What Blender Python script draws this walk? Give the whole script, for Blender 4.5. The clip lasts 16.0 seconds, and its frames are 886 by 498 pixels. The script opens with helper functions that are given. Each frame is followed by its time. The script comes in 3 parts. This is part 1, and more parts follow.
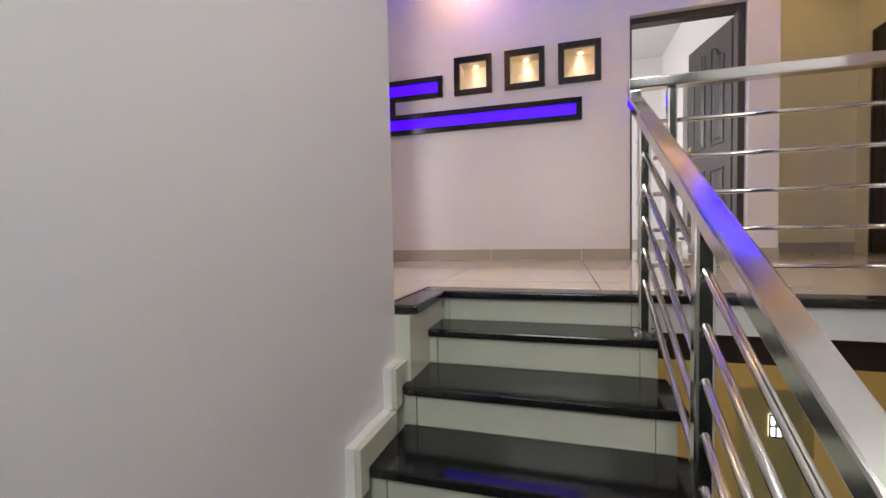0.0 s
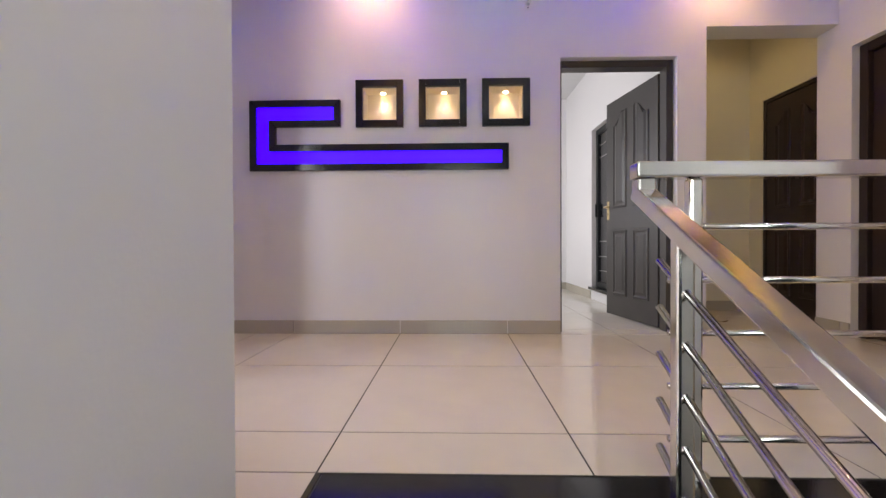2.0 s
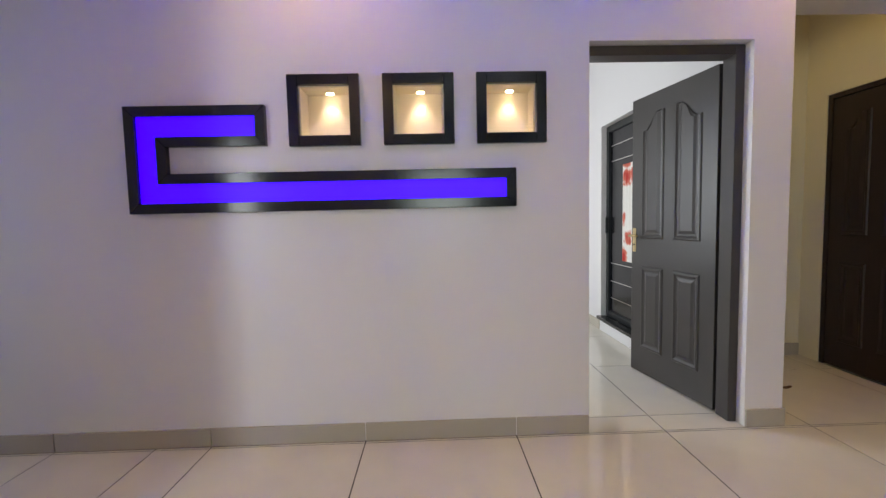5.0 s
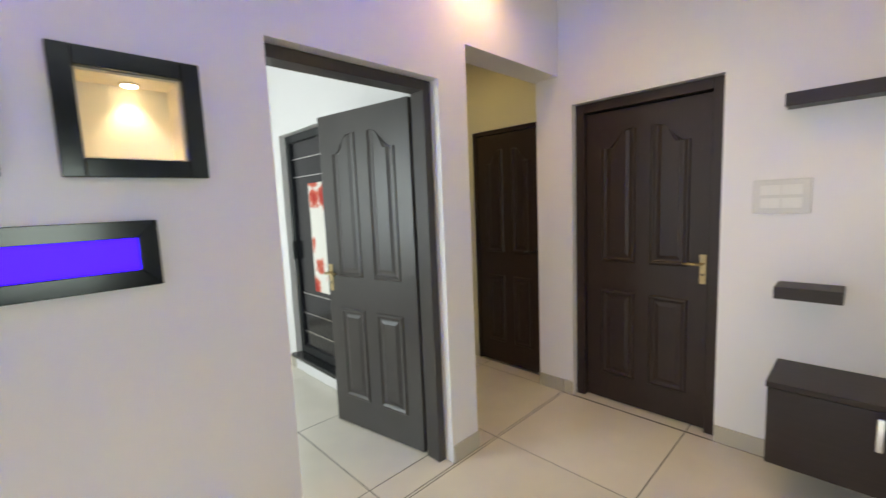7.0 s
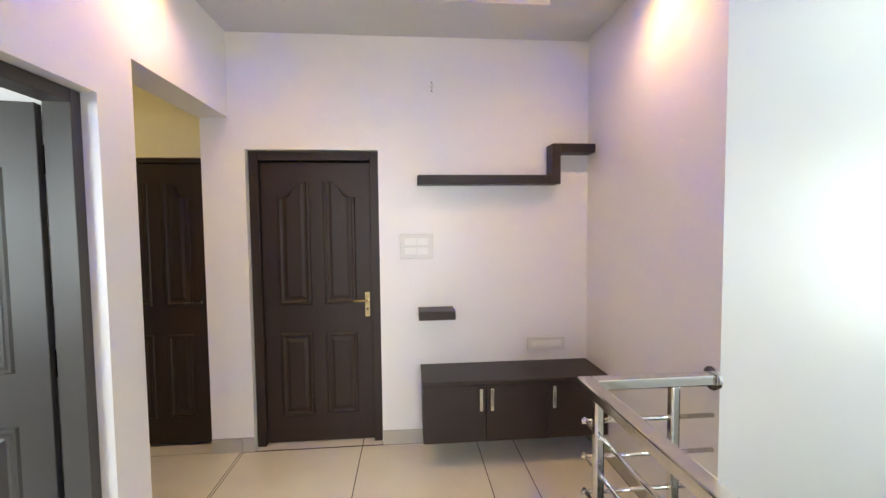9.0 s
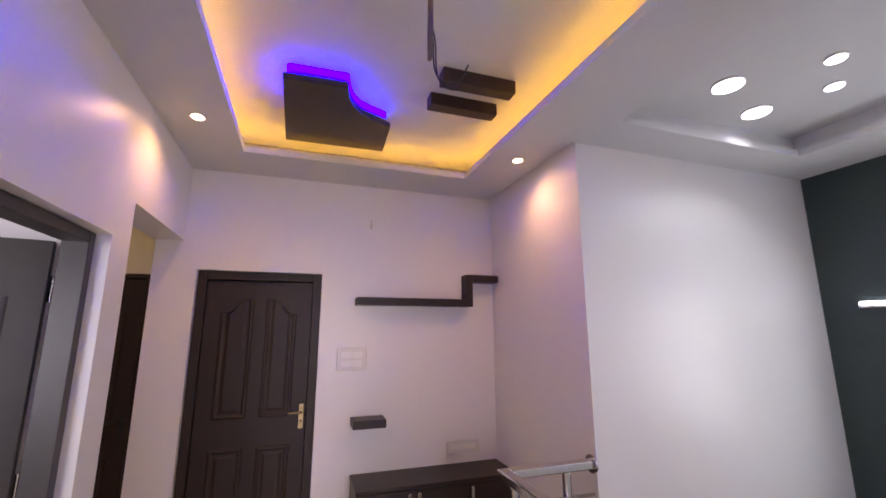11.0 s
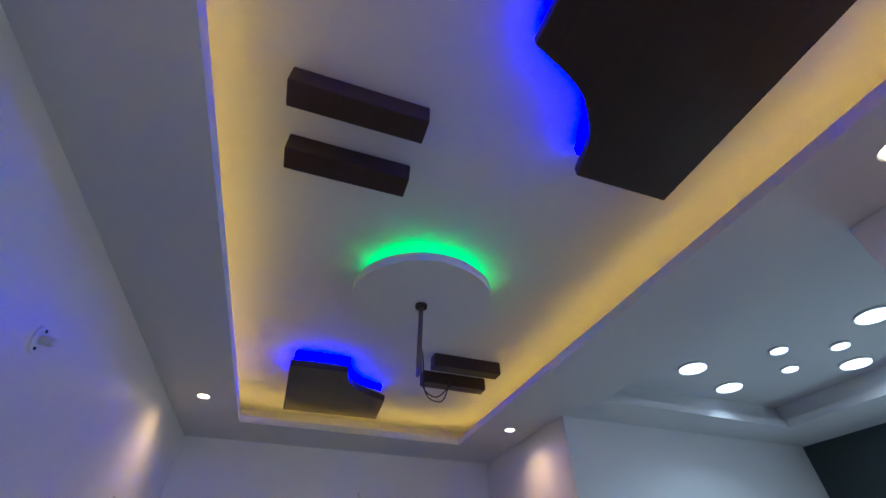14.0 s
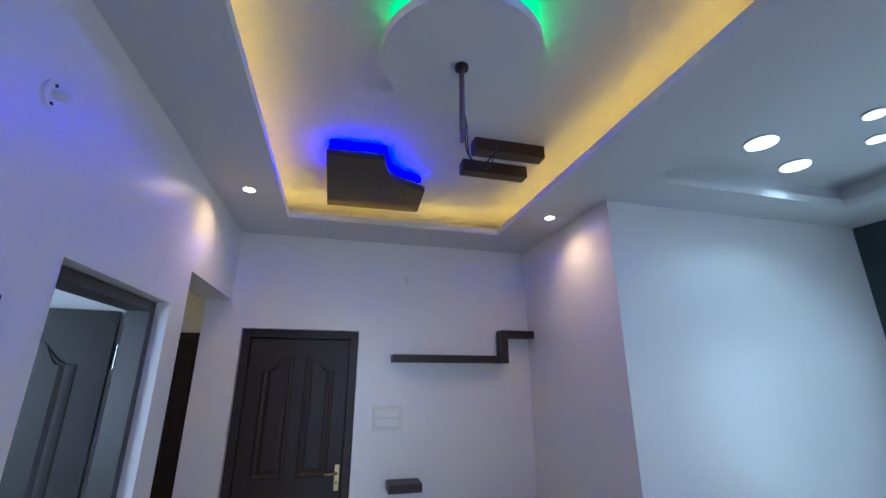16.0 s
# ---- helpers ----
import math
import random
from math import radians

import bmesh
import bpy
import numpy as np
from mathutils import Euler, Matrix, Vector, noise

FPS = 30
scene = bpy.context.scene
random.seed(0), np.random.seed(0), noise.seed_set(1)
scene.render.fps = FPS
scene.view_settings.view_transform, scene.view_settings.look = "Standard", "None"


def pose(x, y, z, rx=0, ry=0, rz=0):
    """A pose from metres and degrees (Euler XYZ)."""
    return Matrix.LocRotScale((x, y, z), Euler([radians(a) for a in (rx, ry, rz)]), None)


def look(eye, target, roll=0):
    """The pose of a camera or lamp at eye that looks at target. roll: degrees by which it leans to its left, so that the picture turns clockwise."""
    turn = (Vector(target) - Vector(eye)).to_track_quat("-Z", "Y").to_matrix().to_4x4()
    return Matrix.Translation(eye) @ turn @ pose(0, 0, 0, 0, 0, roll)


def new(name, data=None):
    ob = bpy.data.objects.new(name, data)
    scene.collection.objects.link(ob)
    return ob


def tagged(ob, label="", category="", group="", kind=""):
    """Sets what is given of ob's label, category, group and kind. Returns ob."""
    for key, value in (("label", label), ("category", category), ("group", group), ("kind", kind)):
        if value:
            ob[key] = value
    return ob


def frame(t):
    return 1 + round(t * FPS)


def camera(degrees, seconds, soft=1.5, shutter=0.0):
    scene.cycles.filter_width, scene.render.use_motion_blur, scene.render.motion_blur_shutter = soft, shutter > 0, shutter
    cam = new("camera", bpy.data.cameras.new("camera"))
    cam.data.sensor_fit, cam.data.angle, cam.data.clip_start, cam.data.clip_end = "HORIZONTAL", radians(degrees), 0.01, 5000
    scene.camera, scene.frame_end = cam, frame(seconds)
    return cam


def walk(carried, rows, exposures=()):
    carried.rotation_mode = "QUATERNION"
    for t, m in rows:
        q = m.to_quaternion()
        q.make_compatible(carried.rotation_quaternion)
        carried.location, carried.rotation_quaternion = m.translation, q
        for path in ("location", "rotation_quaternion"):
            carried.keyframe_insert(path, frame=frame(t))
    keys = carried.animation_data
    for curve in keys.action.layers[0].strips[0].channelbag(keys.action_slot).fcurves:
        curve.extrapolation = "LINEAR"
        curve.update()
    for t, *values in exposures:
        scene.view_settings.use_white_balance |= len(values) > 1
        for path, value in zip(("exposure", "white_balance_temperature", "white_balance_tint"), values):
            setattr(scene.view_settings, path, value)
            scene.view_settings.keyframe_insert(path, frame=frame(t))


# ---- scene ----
cam = camera(94.2, 16.0, soft=1.4, shutter=0.25)
PATH = [
    (0, (-0.055, 0.006, 0.267), (-0.614, 1.925, 0.187), -1.1),
    (0.5, (-0.132, 0.180, 0.368), (-0.453, 2.154, 0.325), 0.3),
    (1, (-0.239, 0.352, 0.443), (-0.418, 2.344, 0.428), 0.7),
    (1.5, (-0.310, 0.580, 0.544), (-0.400, 2.578, 0.560), 0.2),
    (2, (-0.299, 0.753, 0.666), (-0.350, 2.753, 0.647), -0.2),
    (2.5, (-0.281, 0.921, 0.750), (-0.327, 2.920, 0.737), -0.5),
    (3, (-0.305, 1.093, 0.834), (-0.331, 3.093, 0.833), -1.0),
    (5.5, (-0.326, 1.882, 1.211), (-0.202, 3.871, 1.047), -1.4),
    (6, (-0.324, 2.058, 1.258), (0.117, 4.000, 1.070), -2.3),
    (6.5, (-0.251, 2.199, 1.355), (0.629, 3.981, 1.129), -2.9),
    (7, (-0.141, 2.322, 1.439), (1.245, 3.746, 1.216), -2.4),
    (7.5, (-0.075, 2.346, 1.491), (1.673, 3.296, 1.281), -2.0),
    (8, (-0.100, 2.453, 1.493), (1.841, 2.890, 1.285), -2.1),
    (8.5, (-0.214, 2.560, 1.506), (1.774, 2.573, 1.289), -1.7),
    (11, (-0.860, 3.010, 1.629), (0.999, 2.378, 2.012), -0.1),
    (11.5, (-0.996, 3.023, 1.685), (0.734, 2.415, 2.482), 0.3),
    (12, (-1.147, 3.072, 1.820), (0.396, 2.515, 2.964), 0.4),
    (12.5, (-1.226, 3.079, 1.849), (0.082, 2.610, 3.286), 0.3),
    (13, (-1.261, 3.078, 1.856), (-0.056, 2.639, 3.391), 0.1),
    (13.5, (-1.222, 3.066, 1.852), (0.074, 2.603, 3.304), -0.1),
    (14, (-1.177, 3.055, 1.851), (0.251, 2.572, 3.166), 0.1),
    (14.5, (-1.121, 3.038, 1.841), (0.444, 2.547, 2.985), 0.5),
    (15, (-1.061, 3.041, 1.812), (0.629, 2.547, 2.761), 0.4),
    (15.5, (-0.993, 3.029, 1.768), (0.796, 2.551, 2.525), 0.4),
    (16, (-0.928, 3.035, 1.722), (0.928, 2.572, 2.308), 0.2),
]
EXPOSURES = [(0.0, 0.42, 6800, 25), (2.0, 0.25, 6600, 23), (3.0, 0.2, 6500, 25), (5.5, 0.2, 6300, 13), (7.0, 0.55, 6350, 7), (8.0, 0.95, 6300, 6), (8.5, 1.0, 6300, 6), (11.0, 0.15, 6500, 38), (11.5, -0.15, 6400, 38), (12.0, -0.45, 6100, 32), (13.0, -0.95, 5500, 19), (14.5, -0.6, 4850, 14), (16.0, -0.3, 4750, 11)]
walk(cam, [(t, look(eye, aim, lean)) for t, eye, aim, lean in PATH], EXPOSURES)

# ---- world and large lights ----
world = bpy.data.worlds.new("sky")
scene.world = world
world.use_nodes = True
sky = world.node_tree.nodes.new("ShaderNodeTexSky")
sky.sky_type = "NISHITA"
sky.sun_disc = False
sky.sun_elevation, sky.sun_rotation = radians(40), radians(200)
world.node_tree.links.new(sky.outputs[0], world.node_tree.nodes["Background"].inputs[0])
world.node_tree.nodes["Background"].inputs[1].default_value = 0.1

CEIL = 2.825      # underside of the lower ceiling
TRAY = 3.03       # underside of the raised ceiling
BACK = 3.85       # face of the wall with the blue panel
RIGHT = 2.523     # face of the wall with the shelves
WELL_X = 1.235    # wall beside the stairwell
PINK_Y = 1.387    # short wall behind the rail's end
LEFT_X = -1.80    # wall with the far-left door
STAIR_L = -0.66   # wall on the left of the stairs
T = 0.2


def lamp(name, kind, m, energy, colour, **values):
    data = bpy.data.lights.new(name, kind)
    data.energy, data.color = energy, colour
    ob = new(name, data)
    ob.matrix_world = m
    if "size" in values:
        data.size = values["size"]
    if "size_y" in values:
        data.shape, data.size_y = "RECTANGLE", values["size_y"]
    if "spot" in values:
        data.spot_size, data.spot_blend = radians(values["spot"]), values.get("blend", 0.6)
    if "radius" in values:
        data.shadow_soft_size = values["radius"]
    return ob


WARM, COOL, DAY = (1.0, 0.60, 0.20), (0.84, 1.0, 0.91), (0.92, 1.0, 0.98)
HALL_SPOTS = [(1.64, 3.64), (-0.92, 3.64), (1.61, 1.60), (-0.935, 1.637)]
for sx, sy in HALL_SPOTS:
    lamp("downlight_beam", "SPOT", look((sx, sy, CEIL - 0.02), (sx, sy, 0)), 18, WARM, spot=150, blend=1.0, radius=0.03)
WELL_LIGHTS = [(-0.17, 0.39, 0.077), (0.244, -0.09, 0.077), (0.62, 0.80, 0.077), (0.776, 0.344, 0.077), (0.115, 0.225, 0.043), (0.27, 0.506, 0.043), (0.43, 0.22, 0.043)]
for sx, sy, r in WELL_LIGHTS[:4]:
    lamp("stairwell_beam", "SPOT", look((sx, sy, 2.965), (sx, sy, 0)), 11, COOL, spot=128, blend=0.5, radius=r)
# Fill lamp added for the stairwell; no window is known behind it.
lamp("stair_fill_light", "AREA", look((-0.13, -0.86, 1.35), (-0.13, 3, 1.35)), 19, COOL, size=0.9, size_y=1.3)
# Stands in for the bedroom's daylight, at an assumed west opening out of view.
lamp("bedroom_daylight_fill", "AREA", look((-1.55, 5.6, 1.5), (2, 5.3, 1.2)), 38, DAY, size=1.3, size_y=1.3)
# Added fill from the corridor's end, where the window is only assumed.
lamp("corridor_fill_light", "AREA", look((-4.05, 3.4, 1.4), (0, 3.4, 1.4)), 4, DAY, size=0.7, size_y=1.6)
lamp("west_room_window_light", "AREA", look((-2.65, 0.87, 1.35), (-2.5, 3.0, 1.3)), 17, DAY, size=0.45, size_y=1.5)
# Fill lamp added to brighten the east wall through the open west door.
lamp("west_room_side_fill", "AREA", look((-3.86, 2.2, 1.45), (0, 2.2, 1.45)), 40, DAY, size=0.85, size_y=1.25)
lamp("passage_beam", "SPOT", look((2.1, 4.5, CEIL - 0.02), (2.1, 4.5, 0)), 5, (1.0, 0.70, 0.22), spot=140, blend=0.8, radius=0.03)
# Bare fill lamp added to brighten the lower storey's walls; it has no fitting.
lamp("lower_hall_fill", "POINT", pose(1.6, 2.9, -1.1), 8, (1.0, 0.78, 0.42), radius=0.1)

# ---- materials ----


def shader(name, colour, rough=0.5, metal=0.0, grain=0.0, grain_scale=60.0, vary=0.04, vary_scale=2.0, coat=0.0, rough_vary=0.0):
    mat = bpy.data.materials.new(name)
    mat.use_nodes = True
    nt = mat.node_tree
    b = nt.nodes["Principled BSDF"]
    b.inputs["Roughness"].default_value = rough
    b.inputs["Metallic"].default_value = metal
    if coat:
        b.inputs["Coat Weight"].default_value = coat
        b.inputs["Coat Roughness"].default_value = 0.12
    co = nt.nodes.new("ShaderNodeTexCoord")
    n1 = nt.nodes.new("ShaderNodeTexNoise")
    n1.inputs["Scale"].default_value = vary_scale
    n1.inputs["Detail"].default_value = 6
    nt.links.new(co.outputs["Object"], n1.inputs["Vector"])
    ramp = nt.nodes.new("ShaderNodeMapRange")
    ramp.inputs["From Min"].default_value, ramp.inputs["From Max"].default_value = 0.3, 0.7
    ramp.inputs["To Min"].default_value, ramp.inputs["To Max"].default_value = 1 - vary, 1 + vary
    nt.links.new(n1.outputs["Fac"], ramp.inputs["Value"])
    mul = nt.nodes.new("ShaderNodeVectorMath")
    mul.operation = "SCALE"
    mul.inputs[0].default_value = colour
    nt.links.new(ramp.outputs[0], mul.inputs["Scale"])
    nt.links.new(mul.outputs[0], b.inputs["Base Color"])
    if rough_vary:
        r2 = nt.nodes.new("ShaderNodeMapRange")
        r2.inputs["To Min"].default_value, r2.inputs["To Max"].default_value = max(0, rough - rough_vary), rough + rough_vary
        nt.links.new(n1.outputs["Fac"], r2.inputs["Value"])
        nt.links.new(r2.outputs[0], b.inputs["Roughness"])
    if grain:
        n2 = nt.nodes.new("ShaderNodeTexNoise")
        n2.inputs["Scale"].default_value = grain_scale
        n2.inputs["Detail"].default_value = 4
        nt.links.new(co.outputs["Object"], n2.inputs["Vector"])
        bump = nt.nodes.new("ShaderNodeBump")
        bump.inputs["Strength"].default_value = grain
        bump.inputs["Distance"].default_value = 0.004
        nt.links.new(n2.outputs["Fac"], bump.inputs["Height"])
        nt.links.new(bump.outputs[0], b.inputs["Normal"])
    return mat


def wood(name, dark, light, rough, along="z"):
    mat = shader(name, dark, rough, 0, 0.12, 30)
    nt = mat.node_tree
    b = nt.nodes["Principled BSDF"]
    co = nt.nodes.new("ShaderNodeTexCoord")
    mp = nt.nodes.new("ShaderNodeMapping")
    mp.inputs["Scale"].default_value = {"z": (45, 45, 2.5), "y": (45, 2.5, 45), "x": (2.5, 45, 45)}[along]
    nz = nt.nodes.new("ShaderNodeTexNoise")
    nz.inputs["Scale"].default_value = 1.6
    nz.inputs["Detail"].default_value = 8
    mix = nt.nodes.new("ShaderNodeMix")
    mix.data_type = "RGBA"
    mix.inputs[6].default_value, mix.inputs[7].default_value = (*dark, 1), (*light, 1)
    nt.links.new(co.outputs["Object"], mp.inputs[0])
    nt.links.new(mp.outputs[0], nz.inputs["Vector"])
    nt.links.new(nz.outputs["Fac"], mix.inputs[0])
    nt.links.new(mix.outputs[2], b.inputs["Base Color"])
    b.inputs["Specular IOR Level"].default_value = 0.42
    return mat


def tile_mat(name, colour, rough, spread=0.03):
    mat = shader(name, colour, rough, 0, 0.02, 8, 0.03, 5.0, rough_vary=0.02)
    nt = mat.node_tree
    b = nt.nodes["Principled BSDF"]
    old = b.inputs["Base Color"].links[0].from_socket
    info = nt.nodes.new("ShaderNodeObjectInfo")
    rng = nt.nodes.new("ShaderNodeMapRange")
    rng.inputs["To Min"].default_value, rng.inputs["To Max"].default_value = 1 - spread, 1 + spread
    nt.links.new(info.outputs["Random"], rng.inputs["Value"])
    mul = nt.nodes.new("ShaderNodeVectorMath")
    mul.operation = "SCALE"
    nt.links.new(old, mul.inputs[0])
    nt.links.new(rng.outputs[0], mul.inputs["Scale"])
    nt.links.new(mul.outputs[0], b.inputs["Base Color"])
    return mat


def glow(name, colour, strength):
    mat = bpy.data.materials.new(name)
    mat.use_nodes = True
    b = mat.node_tree.nodes["Principled BSDF"]
    b.inputs["Base Color"].default_value = (*colour, 1)
    b.inputs["Emission Color"].default_value = (*colour, 1)
    b.inputs["Emission Strength"].default_value = strength
    return mat


def glass(name, tint=(0.9, 0.96, 0.95)):
    mat = bpy.data.materials.new(name)
    mat.use_nodes = True
    b = mat.node_tree.nodes["Principled BSDF"]
    b.inputs["Base Color"].default_value = (*tint, 1)
    b.inputs["Roughness"].default_value = 0.02
    b.inputs["Transmission Weight"].default_value = 1.0
    b.inputs["IOR"].default_value = 1.1
    return mat


M_WALL = shader("satin_white_paint", (0.80, 0.78, 0.78), 0.33, 0, 0.10, 140, 0.015, 1.3, rough_vary=0.04)
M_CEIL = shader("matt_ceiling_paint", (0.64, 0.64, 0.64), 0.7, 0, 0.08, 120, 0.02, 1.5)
M_YELLOW = shader("cream_yellow_paint", (0.80, 0.68, 0.34), 0.5, 0, 0.10, 140, 0.03, 1.4)
# White passage paint with the yellow lamplight mixed into its base colour.
M_WHITE_YELLOWLIT = shader("yellow_lit_white_paint", (0.80, 0.74, 0.56), 0.5, 0, 0.10, 140, 0.03, 1.4)
M_PLATE = shader("grey_plastic", (0.70, 0.69, 0.66), 0.35, 0, 0.02, 80, 0.02, 10)
M_GREEN = shader("dark_slate_green_paint", (0.035, 0.055, 0.055), 0.45, 0, 0.12, 120, 0.08, 1.5)
M_TILE = tile_mat("polished_ivory_vitrified_tile", (0.74, 0.69, 0.60), 0.06)
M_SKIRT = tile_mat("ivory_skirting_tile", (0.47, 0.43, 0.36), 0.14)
M_RISER = tile_mat("pale_green_grey_riser_tile", (0.62, 0.62, 0.52), 0.12)
M_GROUT = shader("dark_grout", (0.05, 0.045, 0.04), 0.9)
M_GRANITE = shader("black_polished_granite", (0.012, 0.012, 0.013), 0.09, 0, 0.03, 300, 0.5, 220.0)
M_DOORG = shader("charcoal_door_enamel", (0.046, 0.040, 0.038), 0.36, 0, 0.10, 90, 0.08, 6.0, rough_vary=0.06)
M_DOORB = wood("dark_brown_door_enamel", (0.020, 0.011, 0.009), (0.036, 0.020, 0.016), 0.45)
M_WENGE = wood("wenge_laminate", (0.014, 0.008, 0.007), (0.034, 0.019, 0.016), 0.42, "y")
M_PANEL = wood("brown_ceiling_laminate", (0.020, 0.011, 0.009), (0.045, 0.024, 0.018), 0.42, "x")
M_BLACKFRAME = shader("gloss_black_frame", (0.010, 0.010, 0.013), 0.16, 0, 0.03, 60, 0.2, 5)
M_STEEL = shader("polished_stainless_steel", (0.72, 0.70, 0.67), 0.14, 1.0, 0.02, 60, 0.05, 20, rough_vary=0.05)
M_BRASS = shader("antique_brass", (0.55, 0.42, 0.22), 0.28, 1.0, 0.04, 80, 0.1, 30)
M_PLASTIC = shader("white_plastic", (0.80, 0.79, 0.76), 0.30, 0, 0.02, 80, 0.02, 10)
M_ROD = shader("brown_grey_rod_enamel", (0.13, 0.10, 0.095), 0.42, 0, 0.04, 60, 0.1, 12)
M_BLACK = shader("black_rubber", (0.012, 0.012, 0.012), 0.5)
M_ALU = shader("black_aluminium", (0.02, 0.022, 0.024), 0.35, 0.3)
M_BLUE = glow("blue_led_acrylic", (0.03, 0.0, 1.0), 2.0)
M_BLUESTRIP = glow("blue_led_strip", (0.005, 0.0, 1.0), 46)
M_GREENSTRIP = glow("green_led_strip", (0.0, 1.0, 0.10), 15)
M_COVE = glow("warm_yellow_led_strip", (1.0, 0.58, 0.06), 12)
M_BULB = glow("warm_lamp_lens", (1.0, 0.78, 0.45), 14)
M_WELLBULB = glow("cool_lamp_lens", (0.92, 1.0, 1.0), 5)
M_GLASS = glass("clear_glass")
M_NICHE = shader("cream_niche_paint", (0.82, 0.73, 0.56), 0.5, 0, 0.06, 120, 0.02, 4)


def floral():
    mat = shader("floral_curtain_cloth", (0.8, 0.78, 0.74), 0.8)
    nt = mat.node_tree
    b = nt.nodes["Principled BSDF"]
    co = nt.nodes.new("ShaderNodeTexCoord")
    vo = nt.nodes.new("ShaderNodeTexVoronoi")
    vo.inputs["Scale"].default_value = 4.5
    nz = nt.nodes.new("ShaderNodeTexNoise")
    nz.inputs["Scale"].default_value = 14
    add = nt.nodes.new("ShaderNodeMath")
    add.operation = "MULTIPLY_ADD"
    add.inputs[1].default_value = 0.45
    ramp = nt.nodes.new("ShaderNodeValToRGB")
    e = ramp.color_ramp.elements
    e[0].position, e[0].color = 0.50, (0.45, 0.03, 0.02, 1)
    e[1].position, e[1].color = 0.70, (0.80, 0.77, 0.72, 1)
    mid = e.new(0.62)
    mid.color = (0.62, 0.16, 0.10, 1)
    nt.links.new(co.outputs["Object"], vo.inputs["Vector"])
    nt.links.new(co.outputs["Object"], nz.inputs["Vector"])
    nt.links.new(nz.outputs["Fac"], add.inputs[0])
    nt.links.new(vo.outputs["Distance"], add.inputs[2])
    nt.links.new(add.outputs[0], ramp.inputs[0])
    nt.links.new(ramp.outputs[0], b.inputs["Base Color"])
    return mat


M_FLORAL = floral()

# ---- mesh helpers ----


def mesh_of(name, bm, mat):
    me = bpy.data.meshes.new(name)
    bmesh.ops.recalc_face_normals(bm, faces=bm.faces)
    bm.to_mesh(me)
    bm.free()
    me.materials.append(mat)
    return me


def part(name, bm, mat, parent=None, label="", smooth=False):
    me = mesh_of(name, bm, mat)
    if smooth:
        for f in me.polygons:
            f.use_smooth = True
    ob = new(name, me)
    if parent:
        ob.parent = parent
    if label:
        ob["label"] = label
    return ob


def thing(name, m, label, category, group=""):
    ob = new(name)
    ob.empty_display_size = 0.05
    ob.matrix_world = m
    return tagged(ob, label, category, group)


def box(lo, hi, bevel=0.0, bm=None):
    b = bmesh.new()
    vs = [b.verts.new((x, y, z)) for x in (lo[0], hi[0]) for y in (lo[1], hi[1]) for z in (lo[2], hi[2])]
    for q in ((0, 1, 3, 2), (4, 6, 7, 5), (0, 4, 5, 1), (2, 3, 7, 6), (0, 2, 6, 4), (1, 5, 7, 3)):
        b.faces.new([vs[i] for i in q])
    if bevel:
        bmesh.ops.bevel(b, geom=list(b.edges), offset=bevel, segments=2, affect="EDGES", profile=0.5)
    if bm is None:
        return b
    add_to(bm, b)
    return bm


def add_to(bm, b):
    me = bpy.data.meshes.new("tmp")
    b.to_mesh(me)
    b.free()
    bm.from_mesh(me)
    bpy.data.meshes.remove(me)


def extrude_poly(pts, z0, z1, bevel=0.0):
    b = bmesh.new()
    low = [b.verts.new((x, y, z0)) for x, y in pts]
    top = [b.verts.new((x, y, z1)) for x, y in pts]
    n = len(pts)
    b.faces.new(low[::-1])
    b.faces.new(top)
    for i in range(n):
        b.faces.new((low[i], low[(i + 1) % n], top[(i + 1) % n], top[i]))
    if bevel:
        bmesh.ops.bevel(b, geom=list(b.edges), offset=bevel, segments=1, affect="EDGES")
    return b


def tube(p, q, r, sides=14, bm=None):
    p, q = Vector(p), Vector(q)
    b = bmesh.new()
    m = Matrix.Translation((p + q) / 2) @ (q - p).to_track_quat("Z", "Y").to_matrix().to_4x4()
    bmesh.ops.create_cone(b, cap_ends=True, segments=sides, radius1=r, radius2=r, depth=(q - p).length, matrix=m)
    if bm is None:
        return b
    add_to(bm, b)
    return bm


def bar(p, q, w, h, bevel=0.006):
    """A square-section bar from p to q, w wide and h high."""
    p, q = Vector(p), Vector(q)
    d = (q - p).normalized()
    side = d.cross(Vector((0, 0, 1)))
    side = side.normalized() if side.length > 1e-4 else Vector((1, 0, 0))
    up = side.cross(d)
    b = box((-w / 2, -h / 2, -(q - p).length / 2), (w / 2, h / 2, (q - p).length / 2), bevel)
    m = Matrix((side, up, -d)).transposed().to_4x4()
    bmesh.ops.transform(b, matrix=Matrix.Translation((p + q) / 2) @ m, verts=b.verts)
    return b


